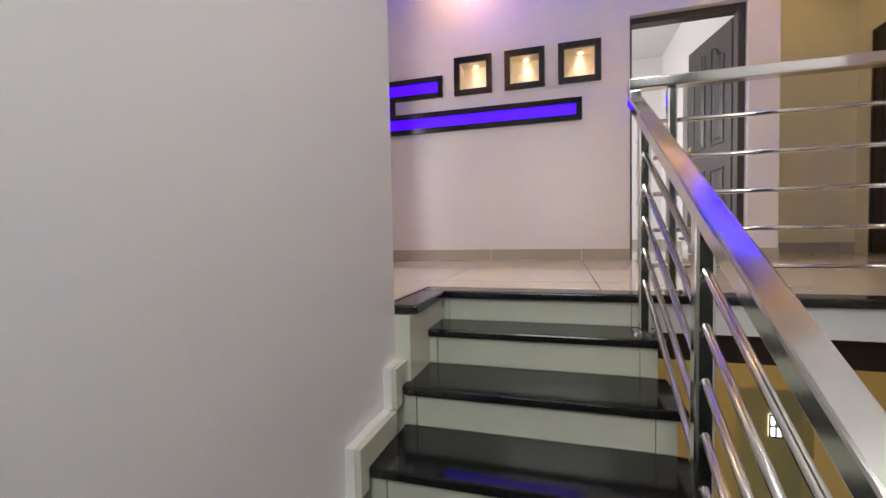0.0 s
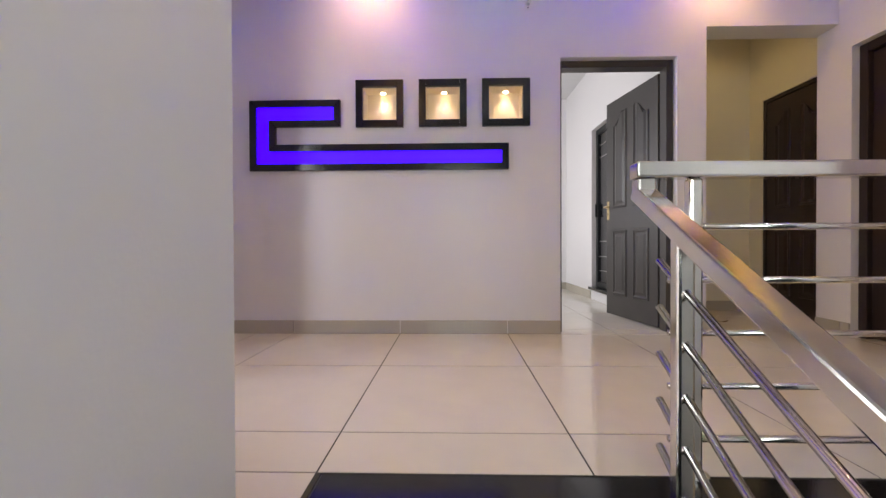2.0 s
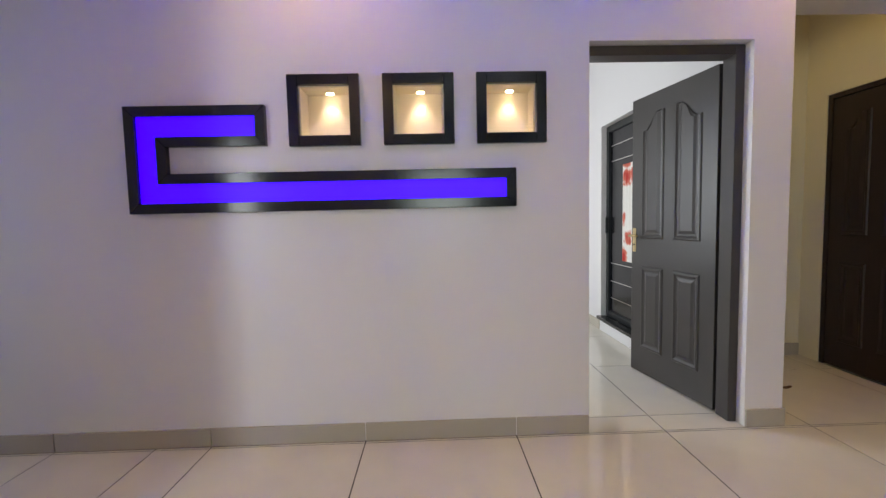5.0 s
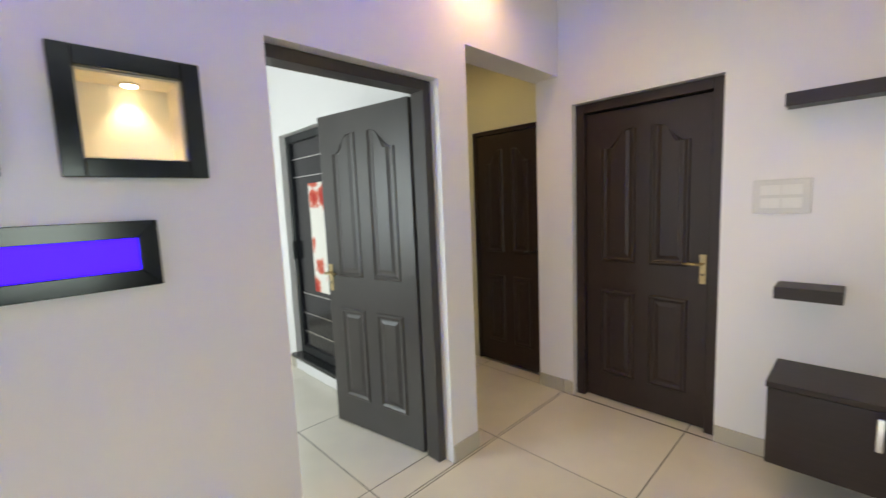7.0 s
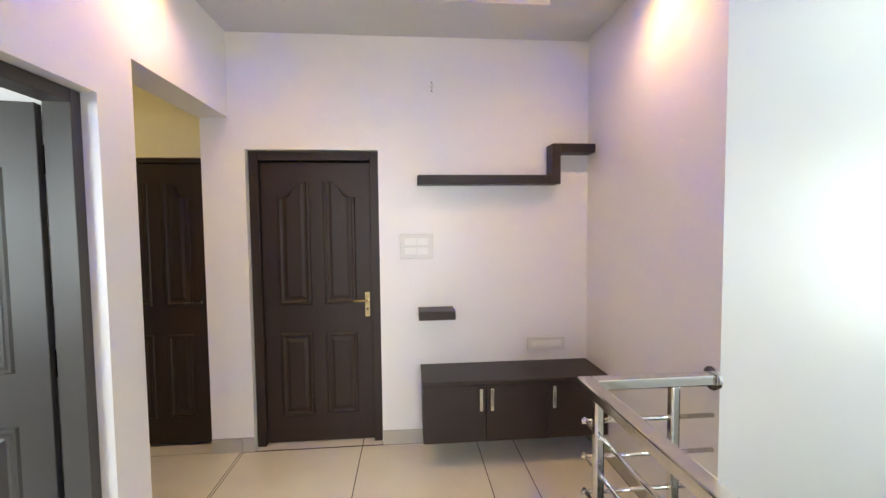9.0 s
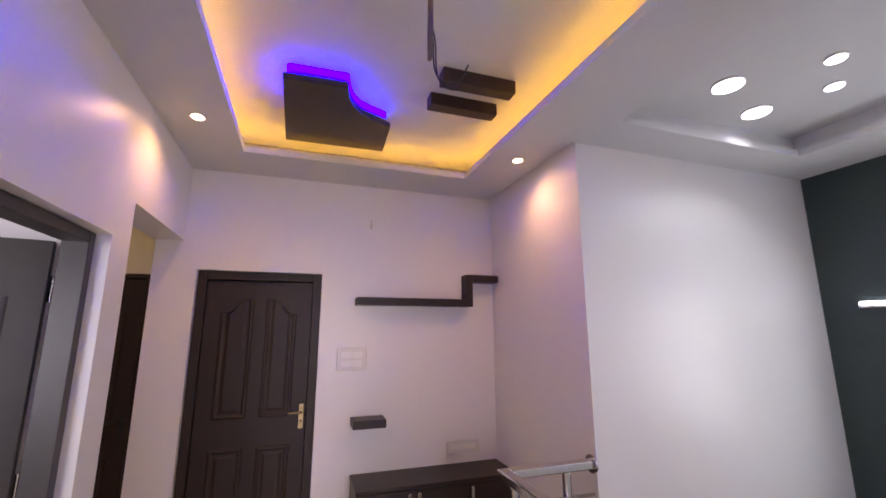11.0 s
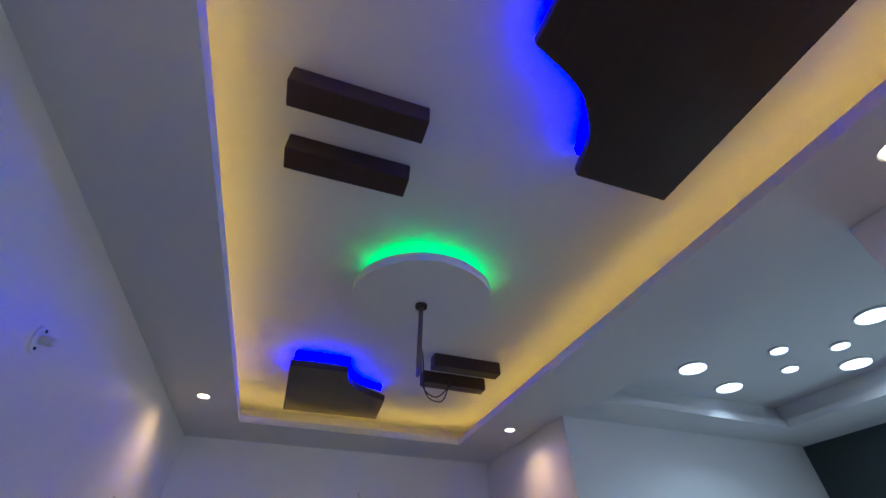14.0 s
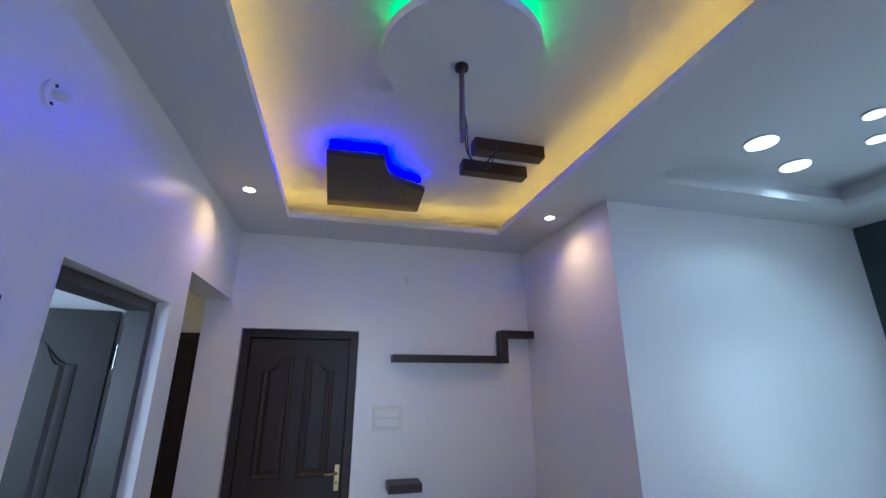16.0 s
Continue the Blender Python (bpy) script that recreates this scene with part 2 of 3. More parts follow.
def wall(name, axis, face, back, lo, hi, z0, z1, holes, mat, label, parent=None):
    """A wall across axis from face to back, with rectangular holes (lo, hi, z0, z1)."""
    us = sorted({lo, hi, *(v for h in holes for v in h[:2])})
    zs = sorted({z0, z1, *(v for h in holes for v in h[2:])})
    bm = bmesh.new()
    a, c = min(face, back), max(face, back)
    for u0, u1 in zip(us, us[1:]):
        for w0, w1 in zip(zs, zs[1:]):
            um, wm = (u0 + u1) / 2, (w0 + w1) / 2
            if any(h[0] < um < h[1] and h[2] < wm < h[3] for h in holes):
                continue
            if axis == "y":
                box((u0, a, w0), (u1, c, w1), 0, bm)
            else:
                box((a, u0, w0), (c, u1, w1), 0, bm)
    bmesh.ops.remove_doubles(bm, verts=bm.verts, dist=1e-5)
    bm.verts.index_update()
    groups = {}
    for f in bm.faces:
        groups.setdefault(tuple(sorted(v.index for v in f.verts)), []).append(f)
    bmesh.ops.delete(bm, geom=[f for g in groups.values() if len(g) > 1 for f in g], context="FACES")
    return tagged(part(name, bm, mat, parent), label, "wall", kind="structure")


# ---- structure ----
NICHE_X = [(-1.028, -0.670), (-0.555, -0.197), (-0.084, 0.272)]
NZ0, NZ1 = 1.550, 1.902
NB = 0.052
niche_holes = [(a + NB, b - NB, NZ0 + NB, NZ1 - NB) for a, b in NICHE_X]
DOOR1 = (0.50, 1.36, -0.2, 2.058)
PASS = (1.57, RIGHT + 0.25, -0.2, 2.27)
wall("wall_north", "y", BACK, BACK + 0.20, -4.0, RIGHT + 0.25, -0.2, 3.15, niche_holes + [DOOR1, PASS], M_WALL, "white satin-painted hall wall with niches and door openings")
DOOR3 = (2.872, 3.750, -0.2, 2.062)
wall("wall_east", "x", RIGHT, RIGHT + 0.25, 1.187, 4.03, -0.2, 3.15, [DOOR3], M_WALL, "white satin-painted wall behind the media unit")
wall("wall_rail_end", "y", PINK_Y, PINK_Y - 0.2, WELL_X, RIGHT, -3.2, 3.15, [], M_WALL, "short white wall where the rail ends")
wall("wall_stairwell", "x", WELL_X, WELL_X + 0.2, -1.15, PINK_Y - 0.2, -3.2, 3.15, [], M_WALL, "tall plain white wall of the stairwell")
# The opening is an addition, out of view, that holds the stair fill lamp.
wall("wall_green", "y", -0.80, -1.0, -2.0, WELL_X, -3.2, 3.15, [(-0.58, 0.32, 0.70, 2.0)], M_GREEN, "dark slate-green feature wall over the stairs")
wall("wall_stair_left", "x", STAIR_L, STAIR_L - T, -0.80, 1.42, -3.2, 3.15, [], M_WALL, "plain white wall beside the stairs")
wall("wall_south_left", "y", 1.42, 1.22, LEFT_X - T, STAIR_L - T, -0.2, 3.15, [], M_WALL, "white hall wall beside the stair head")
DOOR4 = (1.95, 2.83, -0.2, 2.06)
wall("wall_west", "x", LEFT_X, LEFT_X - 0.2, 1.42, 3.01, -0.2, 3.15, [DOOR4], M_WALL, "white wall with an open door")
wall("wall_west_room_south", "y", 0.85, 0.65, -4.0, LEFT_X - 0.2, -0.2, 3.15, [(-2.88, -2.42, 0.6, 2.1)], M_WALL, "white wall of the west room with an unseen window opening")
# This west opening is made up to hold the side fill lamp.
wall("wall_west_room_west", "x", -3.8, -4.0, 0.85, 2.81, -0.2, 3.15, [(1.75, 2.65, 0.8, 2.1)], M_WALL, "white wall of the west room with an unseen window opening")
wall("wall_west_room_east", "x", LEFT_X - 0.2, LEFT_X, 0.85, 1.22, -0.2, 3.15, [], M_WALL, "plain white wall of the west room")
wall("wall_corridor_south", "y", 3.01, 2.81, -4.0, LEFT_X - 0.2, -0.2, 3.15, [], M_WALL, "white corridor wall")
wall("wall_corridor_end", "x", -4.0, -4.2, 2.81, 4.05, -0.2, 3.15, [(3.05, 3.75, 0.6, 2.2)], M_WALL, "unseen white corridor end wall with an added window opening")
# bedroom
wall("wall_bedroom_east", "x", 1.40, 1.57, 4.05, 7.2, -0.2, 3.15, [(5.02, 5.86, 0.12, 2.06)], M_WALL, "white bedroom wall with a balcony door")
wall("wall_bedroom_north", "y", 7.0, 7.2, -1.8, 1.40, -0.2, 3.15, [], M_WALL, "plain white bedroom wall")
wall("wall_bedroom_west", "x", -1.6, -1.8, 4.05, 7.0, -0.2, 3.15, [(4.9, 6.3, 0.8, 2.2)], M_WALL, "unseen white bedroom wall with an added window opening")
# passage
wall("wall_passage_north", "y", 4.95, 5.1, 1.57, 3.2, -0.2, 3.15, [], M_WHITE_YELLOWLIT, "white wall at the passage's end with yellow light in its colour")
DOOR2 = (4.06, 4.775, -0.2, 2.03)
wall("wall_passage_east", "x", 2.66, 2.86, 4.05, 4.95, -0.2, 3.15, [DOOR2], M_WHITE_YELLOWLIT, "white passage wall with a dark door and yellow light in its colour")


def slab_with_hole(name, lo, hi, hole, z0, z1, mat, label):
    bm = bmesh.new()
    xs = [lo[0], hole[0], hole[2], hi[0]]
    ys = [lo[1], hole[1], hole[3], hi[1]]
    for i in range(3):
        for j in range(3):
            if (i, j) != (1, 1):
                box((xs[i], ys[j], z0), (xs[i + 1], ys[j + 1], z1), 0, bm)
    return tagged(part(name, bm, mat), label, "ceiling", kind="structure")


TRAY_HOLE = (-1.40, 1.822, 2.075, 3.452)
HOLE2 = (-0.40, -0.26, 0.92, 1.30)
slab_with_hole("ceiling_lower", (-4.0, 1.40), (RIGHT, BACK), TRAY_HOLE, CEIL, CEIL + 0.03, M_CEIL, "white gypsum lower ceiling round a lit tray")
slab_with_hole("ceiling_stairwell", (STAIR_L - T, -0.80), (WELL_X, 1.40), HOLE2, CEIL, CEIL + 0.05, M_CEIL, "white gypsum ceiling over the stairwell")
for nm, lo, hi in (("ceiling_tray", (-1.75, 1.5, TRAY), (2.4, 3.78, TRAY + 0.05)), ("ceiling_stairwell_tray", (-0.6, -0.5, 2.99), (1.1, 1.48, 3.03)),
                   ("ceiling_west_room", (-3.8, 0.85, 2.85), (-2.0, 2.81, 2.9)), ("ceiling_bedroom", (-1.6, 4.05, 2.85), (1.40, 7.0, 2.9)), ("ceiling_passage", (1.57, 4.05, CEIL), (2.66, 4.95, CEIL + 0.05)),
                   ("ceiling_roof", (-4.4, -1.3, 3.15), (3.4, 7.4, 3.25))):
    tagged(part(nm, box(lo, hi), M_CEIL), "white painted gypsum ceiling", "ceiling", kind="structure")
# stairwell tray upstand, set back behind the ledge, and cove upstands
bm = bmesh.new()
BK = 0.055
hx0, hy0, hx1, hy1 = HOLE2[0] - BK, HOLE2[1] - BK, HOLE2[2] + BK, HOLE2[3] + BK
for lo, hi in (((hx0 - 0.03, hy0 - 0.03), (hx0, hy1 + 0.03)), ((hx1, hy0 - 0.03), (hx1 + 0.03, hy1 + 0.03)), ((hx0, hy0 - 0.03), (hx1, hy0)), ((hx0, hy1), (hx1, hy1 + 0.03))):
    box((*lo, CEIL + 0.05), (*hi, 2.99), 0, bm)
tagged(part("ceiling_trim_stairwell", bm, M_CEIL), "white step round the stairwell ceiling tray", "trim", kind="structure")
x0, y0, x1, y1 = TRAY_HOLE
bm = bmesh.new()
for lo, hi in (((x0 - 0.012, y0 - 0.012, CEIL + 0.03), (x0, y1 + 0.012, CEIL + 0.046)), ((x1, y0 - 0.012, CEIL + 0.03), (x1 + 0.012, y1 + 0.012, CEIL + 0.046)),
               ((x0, y0 - 0.012, CEIL + 0.03), (x1, y0, CEIL + 0.046)), ((x0, y1, CEIL + 0.03), (x1, y1 + 0.012, CEIL + 0.046))):
    box(lo, hi, 0, bm)
tagged(part("ceiling_trim_cove", bm, M_CEIL), "white lip of the lit ceiling cove", "trim", kind="structure")
cove = thing("cove_light", pose(0.3, 2.6, CEIL + 0.06), "warm yellow light strip hidden in the ceiling cove", "strip light")
for lo, hi in (((x0 - 0.10, y0 - 0.10, 0), (x0 - 0.085, y1 + 0.10, 0)), ((x1 + 0.085, y0 - 0.10, 0), (x1 + 0.10, y1 + 0.10, 0)),
               ((x0 - 0.08, y0 - 0.10, 0), (x1 + 0.08, y0 - 0.085, 0)), ((x0 - 0.08, y1 + 0.085, 0), (x1 + 0.08, y1 + 0.10, 0))):
    o = part("strip", box((lo[0], lo[1], CEIL + 0.052), (hi[0], hi[1], CEIL + 0.064)), M_COVE)
    o.parent = cove
    o.matrix_parent_inverse = cove.matrix_world.inverted()

# floors (grout bed; the tiles lie on it)
floor = tagged(part("floor", bmesh.new(), M_GROUT), "polished ivory tiled floor with dark joints", "floor", kind="structure")
bm = bmesh.new()
for lo, hi in (((-1.8, 1.945, -0.15), (RIGHT, BACK, -0.0015)), ((-4.0, 3.01, -0.15), (-1.8, BACK, -0.0015)), ((-1.8, 1.42, -0.15), (-0.69, 1.945, -0.0015)), ((1.30, PINK_Y, -0.15), (RIGHT, 1.945, -0.0015)),
               ((-1.6, BACK, -0.15), (2.66, 7.0, -0.0015)), ((-3.8, 0.85, -0.15), (-2.0, 2.81, -0.0015)), ((-2.0, 1.95, -0.15), (-1.8, 2.83, -0.0015)), ((RIGHT, 2.872, -0.15), (RIGHT + 0.2, 3.75, -0.0015))):
    box(lo, hi, 0, bm)
bm.to_mesh(floor.data)
bm.free()

# black granite edging of the landing
edging = thing("granite_edging", pose(0, 1.88, 0), "polished black granite edging round the stair opening", "edging")


def child(name, bm, mat, parent, label="", smooth=False):
    o = part(name, bm, mat, parent, label, smooth)
    o.matrix_parent_inverse = parent.matrix_world.inverted() if parent.parent is None else (parent.parent.matrix_world @ parent.matrix_parent_inverse @ parent.matrix_basis).inverted()
    return o


child("edge_slab", box((-0.69, 1.815, -0.035), (1.18, 1.943, 0.0), 0.008), M_GRANITE, edging)
child("side_slab", box((-0.69, 1.425, -0.035), (-0.575, 1.813, 0.0), 0.008), M_GRANITE, edging)
child("return_slab", box((1.182, PINK_Y + 0.004, -0.035), (1.298, 1.943, 0.0), 0.008), M_GRANITE, edging)
tagged(part("landing_slab", box((0.27, 1.84, -0.155), (1.235, 1.96, -0.036)), M_WALL), "white painted edge of the landing slab", "slab", kind="structure")
tagged(part("landing_slab_return", box((1.21, PINK_Y, -0.155), (1.32, 1.84, -0.036)), M_WALL), "white painted edge of the landing slab", "slab", kind="structure")
tagged(part("landing_underside", box((-0.66, 1.97, -0.30), (RIGHT, BACK, -0.152)), M_PANEL), "dark brown panelled underside of the landing slab", "slab", kind="structure")

# ---- stairs ----
NOSE = [1.63 - 0.27 * k for k in range(6)]
LEVEL = [-0.137 - 0.145 * k for k in range(6)]
XL, XR = -0.645, 0.275
staircase = thing("staircase", pose(-0.2, 1.0, -1.0), "stairs with black granite treads and pale tiled risers", "stairs")
prev_z, prev_y = -0.035, 1.845
bm = bmesh.new()
for k, (ny, z) in enumerate(zip(NOSE, LEVEL)):
    child("tread", box((XL + 0.033, ny, z - 0.032), (XR + 0.03, prev_y + 0.004, z), 0.007), M_GRANITE, staircase)
    for u0, u1 in ((XL + 0.033, XL + 0.078), (XL + 0.082, XR - 0.062), (XR - 0.058, XR)):
        child("riser_tile", box((u0, prev_y, z + 0.001), (u1, prev_y + 0.012, prev_z - 0.001)), M_RISER, staircase)
    box((STAIR_L, prev_y + 0.014, -1.35 + 0.0), (XR - 0.004, prev_y + 0.284 if k else 1.97, prev_z - 0.002), 0, bm)
    prev_z, prev_y = z - 0.034, ny + 0.02
child("body", bm, M_RISER, staircase)
for u0, u1 in ((XL + 0.033, XL + 0.078), (XL + 0.082, XR - 0.062), (XR - 0.058, XR)):
    child("riser_tile", box((u0, prev_y, -1.004), (u1, prev_y + 0.012, prev_z)), M_RISER, staircase)
tagged(part("half_landing", box((STAIR_L, -0.80, -1.2), (WELL_X, prev_y + 0.01, -1.007)), M_GRANITE), "black granite half landing", "floor", kind="structure")
tagged(part("landing_cheek", box((STAIR_L, 1.42, -0.30), (-0.600, 1.842, -0.036)), M_RISER), "pale tiled side below the landing edge", "slab", kind="structure")
# stepped skirting along the stair wall: a white plaster edge with tiles on its face
steps = [(1.845, 0.0), *zip(NOSE, LEVEL)]
for k, (ny, z) in enumerate(zip(NOSE, LEVEL)):
    up_y = steps[k][0]
    for nm, x_at, thick, inset, mat in (("skirting_plaster", STAIR_L, 0.030, 0.0, M_WALL), ("skirting_tile", STAIR_L + 0.030, 0.018, 0.004, M_RISER)):
        front, back, high = ny - 0.055 + inset, up_y - 0.055 + inset, z + 0.082 - inset
        b = extrude_poly([(front, high), (front, z - 0.0625), (ny - 0.001, z - 0.0625), (ny - 0.001, z + 0.001), (back - 0.0015, z + 0.001), (back - 0.0015, high)], 0, thick)
        bmesh.ops.transform(b, matrix=Matrix(((0, 0, 1, x_at), (1, 0, 0, 0), (0, 1, 0, 0), (0, 0, 0, 1))), verts=b.verts)
        child(nm, b, mat, staircase)

# ---- doors ----


def panel_moulding(pts, y, sign):
    """A raised moulded field with outline pts (x, z) on the plane y, rising to sign."""
    cx = sum(p[0] for p in pts) / len(pts)
    cz = sum(p[1] for p in pts) / len(pts)
    hw = max(abs(p[0] - cx) for p in pts)
    hh = max(abs(p[1] - cz) for p in pts)
    b = bmesh.new()
    rings = []
    for off, up in ((0, 0.0), (0.007, 0.008), (0.018, 0.009), (0.030, 0.0015), (0.042, 0.0015), (0.062, 0.008)):
        rings.append([b.verts.new((cx + (x - cx) * (1 - off / hw), y + sign * up, cz + (z - cz) * (1 - off / hh))) for x, z in pts])
    n = len(pts)
    for r0, r1 in zip(rings, rings[1:]):
        for i in range(n):
            b.faces.new((r0[i], r0[(i + 1) % n], r1[(i + 1) % n], r1[i]))
    b.faces.new(rings[-1])
    return b


def arch_panel(u0, u1, z0, z1, low_left):
    """Outline of an upper panel whose top sweeps up in an S from its outer corner."""
    top = []
    for i in range(13):
        s = i / 12
        rise = 0.5 - 0.5 * math.cos(math.pi * min(1, max(0, (s - 0.12) / 0.7)))
        u = s if low_left else 1 - s
        top.append((u0 + (u1 - u0) * u, z1 - 0.11 * (1 - rise)))
    if low_left:
        top = top[::-1]
        return [(u0, z0), (u1, z0), *top]
    return [(u0, z0), (u1, z0), *top]


def door_leaf(name, w, h, mat, handle_mat, label, m, hinges=False):
    """A four-panel door leaf; the hinge edge is at x = 0, the leaf goes to +x, its front looks to -y."""
    leaf = thing(name, m, label, "door")
    part("panel_leaf", box((0, 0, 0.008), (w, 0.036, h), 0.003), mat, leaf)
    st, mid = w * 0.145, w * 0.5
    for side, sign in ((0.0, -1), (0.036, 1)):
        for u0, u1, low in ((st, mid - 0.045, True), (mid + 0.045, w - st, False)):
            part("upper_moulding", panel_moulding(arch_panel(u0, u1, h * 0.50, h * 0.935, low), side, sign), mat, leaf)
            part("lower_moulding", panel_moulding([(u0, h * 0.10), (u1, h * 0.10), (u1, h * 0.40), (u0, h * 0.40)], side, sign), mat, leaf)
    for side, sign in ((0.0, -1), (0.036, 1)):
        y = side + sign * 0.004
        hd = part("handle", box((w - 0.050, min(side, y), 0.90), (w - 0.016, max(side, y), 1.075), 0.0015), handle_mat, leaf, "metal lever handle on a plate")
        b = tube((w - 0.033, side, 1.02), (w - 0.033, side + sign * 0.05, 1.02), 0.009)
        tube((w - 0.029, side + sign * 0.045, 1.02), (w - 0.125, side + sign * 0.05, 1.02), 0.008, 12, b)
        part("lever", b, handle_mat, hd, smooth=True)
        part("keyhole", tube((w - 0.033, side, 0.955), (w - 0.033, side + sign * 0.007, 0.955), 0.007), M_BLACK, hd)
    if hinges:
        for z in (0.22, 1.02, 1.80):
            b = tube((-0.008, 0.0, z - 0.055), (-0.008, 0.0, z + 0.055), 0.008)
            box((-0.005, -0.003, z - 0.055), (0.03, 0.0, z + 0.055), 0, b)
            part("hinge", b, M_STEEL, leaf, "steel butt hinge")
    return leaf


def door_frame(name, w, h, depth, mat, label, m, width=0.07, first=None):
    """Jambs and head for an opening w by h; x along the wall from 0, front looks to -y at y = 0."""
    fr = thing(name, m, label, "door frame")
    tagged(fr, kind="structure")
    first = first or width
    part("jamb", box((0.002, 0, 0), (first, depth, h - 0.002), 0.003), mat, fr)
    part("jamb", box((w - width, 0, 0), (w - 0.002, depth, h - 0.002), 0.003), mat, fr)
    part("head", box((first + 0.001, 0, h - width), (w - width - 0.001, depth, h - 0.002), 0.003), mat, fr)
    return fr


# bedroom door, standing open into the bedroom
door_frame("door_1_frame", 0.86, 2.058, 0.10, M_DOORG, "charcoal painted wooden door frame", pose(0.50, BACK + 0.058, 0), 0.052, 0.024)
d = door_leaf("bedroom_door", 0.745, 2.003, M_DOORG, M_BRASS, "charcoal four-panel door standing open into the bedroom", pose(1.342, 4.036, 0, 0, 0, 100), True)
# closed door in the east wall
door_frame("door_3_frame", 0.878, 2.062, 0.10, M_DOORB, "dark brown wooden door frame", pose(RIGHT + 0.05, 3.75, 0, 0, 0, -90), 0.062)
door_leaf("hall_door", 0.75, 1.99, M_DOORB, M_BRASS, "closed dark brown four-panel door beside the media unit", pose(RIGHT + 0.085, 3.686, 0, 0, 0, -90))
# closed door in the passage
door_frame("door_2_frame", 0.715, 2.03, 0.10, M_DOORB, "dark brown wooden door frame", pose(2.66 + 0.004, 4.775, 0, 0, 0, -90), 0.035)
door_leaf("passage_door", 0.641, 1.99, M_DOORB, M_BLACK, "closed dark brown door in the yellow-lit passage", pose(2.66 + 0.012, 4.738, 0, 0, 0, -90))
# open door in the west wall
door_frame("door_4_frame", 0.88, 2.06, 0.10, M_DOORG, "charcoal painted wooden door frame", pose(LEFT_X - 0.085, 1.95, 0, 0, 0, 90), 0.07)
door_leaf("west_door", 0.736, 1.985, M_DOORG, M_BRASS, "charcoal four-panel door standing open into the west room", pose(LEFT_X - 0.118, 2.735, 0, 0, 0, 180))

# Unseen backings added so that no sky shows through the door gaps.
tagged(part("light_block_behind_door_3", box((RIGHT + 0.252, 2.7, -0.2), (RIGHT + 0.30, 3.9, 3.1)), M_WALL), "unseen backing that blocks sky light behind the door", "wall", kind="structure")
tagged(part("light_block_behind_door_2", box((2.862, 4.0, -0.2), (2.90, 4.95, 3.1)), M_WALL), "unseen backing that blocks sky light behind the door", "wall", kind="structure")

# balcony door in the bedroom
bd = thing("balcony_door", pose(1.46, 5.44, 0.13), "black aluminium balcony door with a floral curtain panel", "door")
for lo, hi in (((1.45, 5.025, 0.155), (1.50, 5.085, 2.055)), ((1.45, 5.795, 0.155), (1.50, 5.855, 2.055)), ((1.45, 5.087, 1.995), (1.50, 5.793, 2.055)), ((1.45, 5.087, 0.155), (1.50, 5.793, 0.215))):
    child("frame_bar", box(lo, hi, 0.003), M_ALU, bd)
child("dark_pane", box((1.47, 5.087, 0.217), (1.478, 5.793, 1.993)), M_BLACKFRAME, bd)
for z in (0.35, 0.52, 0.70, 1.70, 1.85):
    child("steel_line", box((1.463, 5.10, z), (1.469, 5.78, z + 0.008)), M_STEEL, bd)
for k in range(6):
    ya = 5.19 + k * 0.052
    child("curtain_fold", extrude_poly([(1.452, ya), (1.445, ya + 0.026), (1.452, ya + 0.052), (1.456, ya + 0.052), (1.449, ya + 0.026), (1.456, ya)], 0.75, 1.64), M_FLORAL, bd, "white cloth with red flowers")
child("handle", box((1.425, 5.80, 1.0), (1.449, 5.82, 1.16), 0.004), M_ALU, bd)
tagged(part("window_sill", box((1.36, 5.0, 0.118), (1.50, 5.88, 0.150), 0.005), M_GRANITE), "black granite threshold under the balcony door", "sill", kind="structure")
# Board added out of view behind the balcony door's pane.
backing = tagged(part("balcony_backing", box((1.60, 5.12, -0.2), (1.70, 6.4, 3.1)), M_WALL), "unseen backing board outside the balcony door", "wall", kind="structure")

# ---- blue lit wall panel ----
panel = thing("wall_panel_light", pose(-0.9, BACK, 1.5), "glossy black framed blue lit wall panel", "wall light")
PX0, PX1, PX2, PX3 = -1.832, -1.635, -1.143, 0.114
PZ0, PZ1, PZ2, PZ3 = 1.228, 1.424, 1.556, 1.757
outer = [(PX0, PZ0), (PX3, PZ0), (PX3, PZ1), (PX1, PZ1), (PX1, PZ2), (PX2, PZ2), (PX2, PZ3), (PX0, PZ3)]
f = 0.05
inner = [(PX0 + f, PZ0 + f), (PX3 - f, PZ0 + f), (PX3 - f, PZ1 - f), (PX1 - f, PZ1 - f), (PX1 - f, PZ2 + f), (PX2 - f, PZ2 + f), (PX2 - f, PZ3 - f), (PX0 + f, PZ3 - f)]


def on_wall(b, y):
    bmesh.ops.transform(b, matrix=Matrix(((1, 0, 0, 0), (0, 0, -1, y), (0, 1, 0, 0), (0, 0, 0, 1))), verts=b.verts)
    return b


for i in range(8):
    a0, a1, c1, c0 = outer[i], outer[(i + 1) % 8], inner[(i + 1) % 8], inner[i]
    child("frame_bar", on_wall(extrude_poly([a0, a1, c1, c0], 0.0, 0.032, 0.002), BACK), M_BLACKFRAME, panel)
child("acrylic", on_wall(extrude_poly(inner, 0.0, 0.012), BACK), M_BLUE, panel, "glowing blue acrylic sheet")

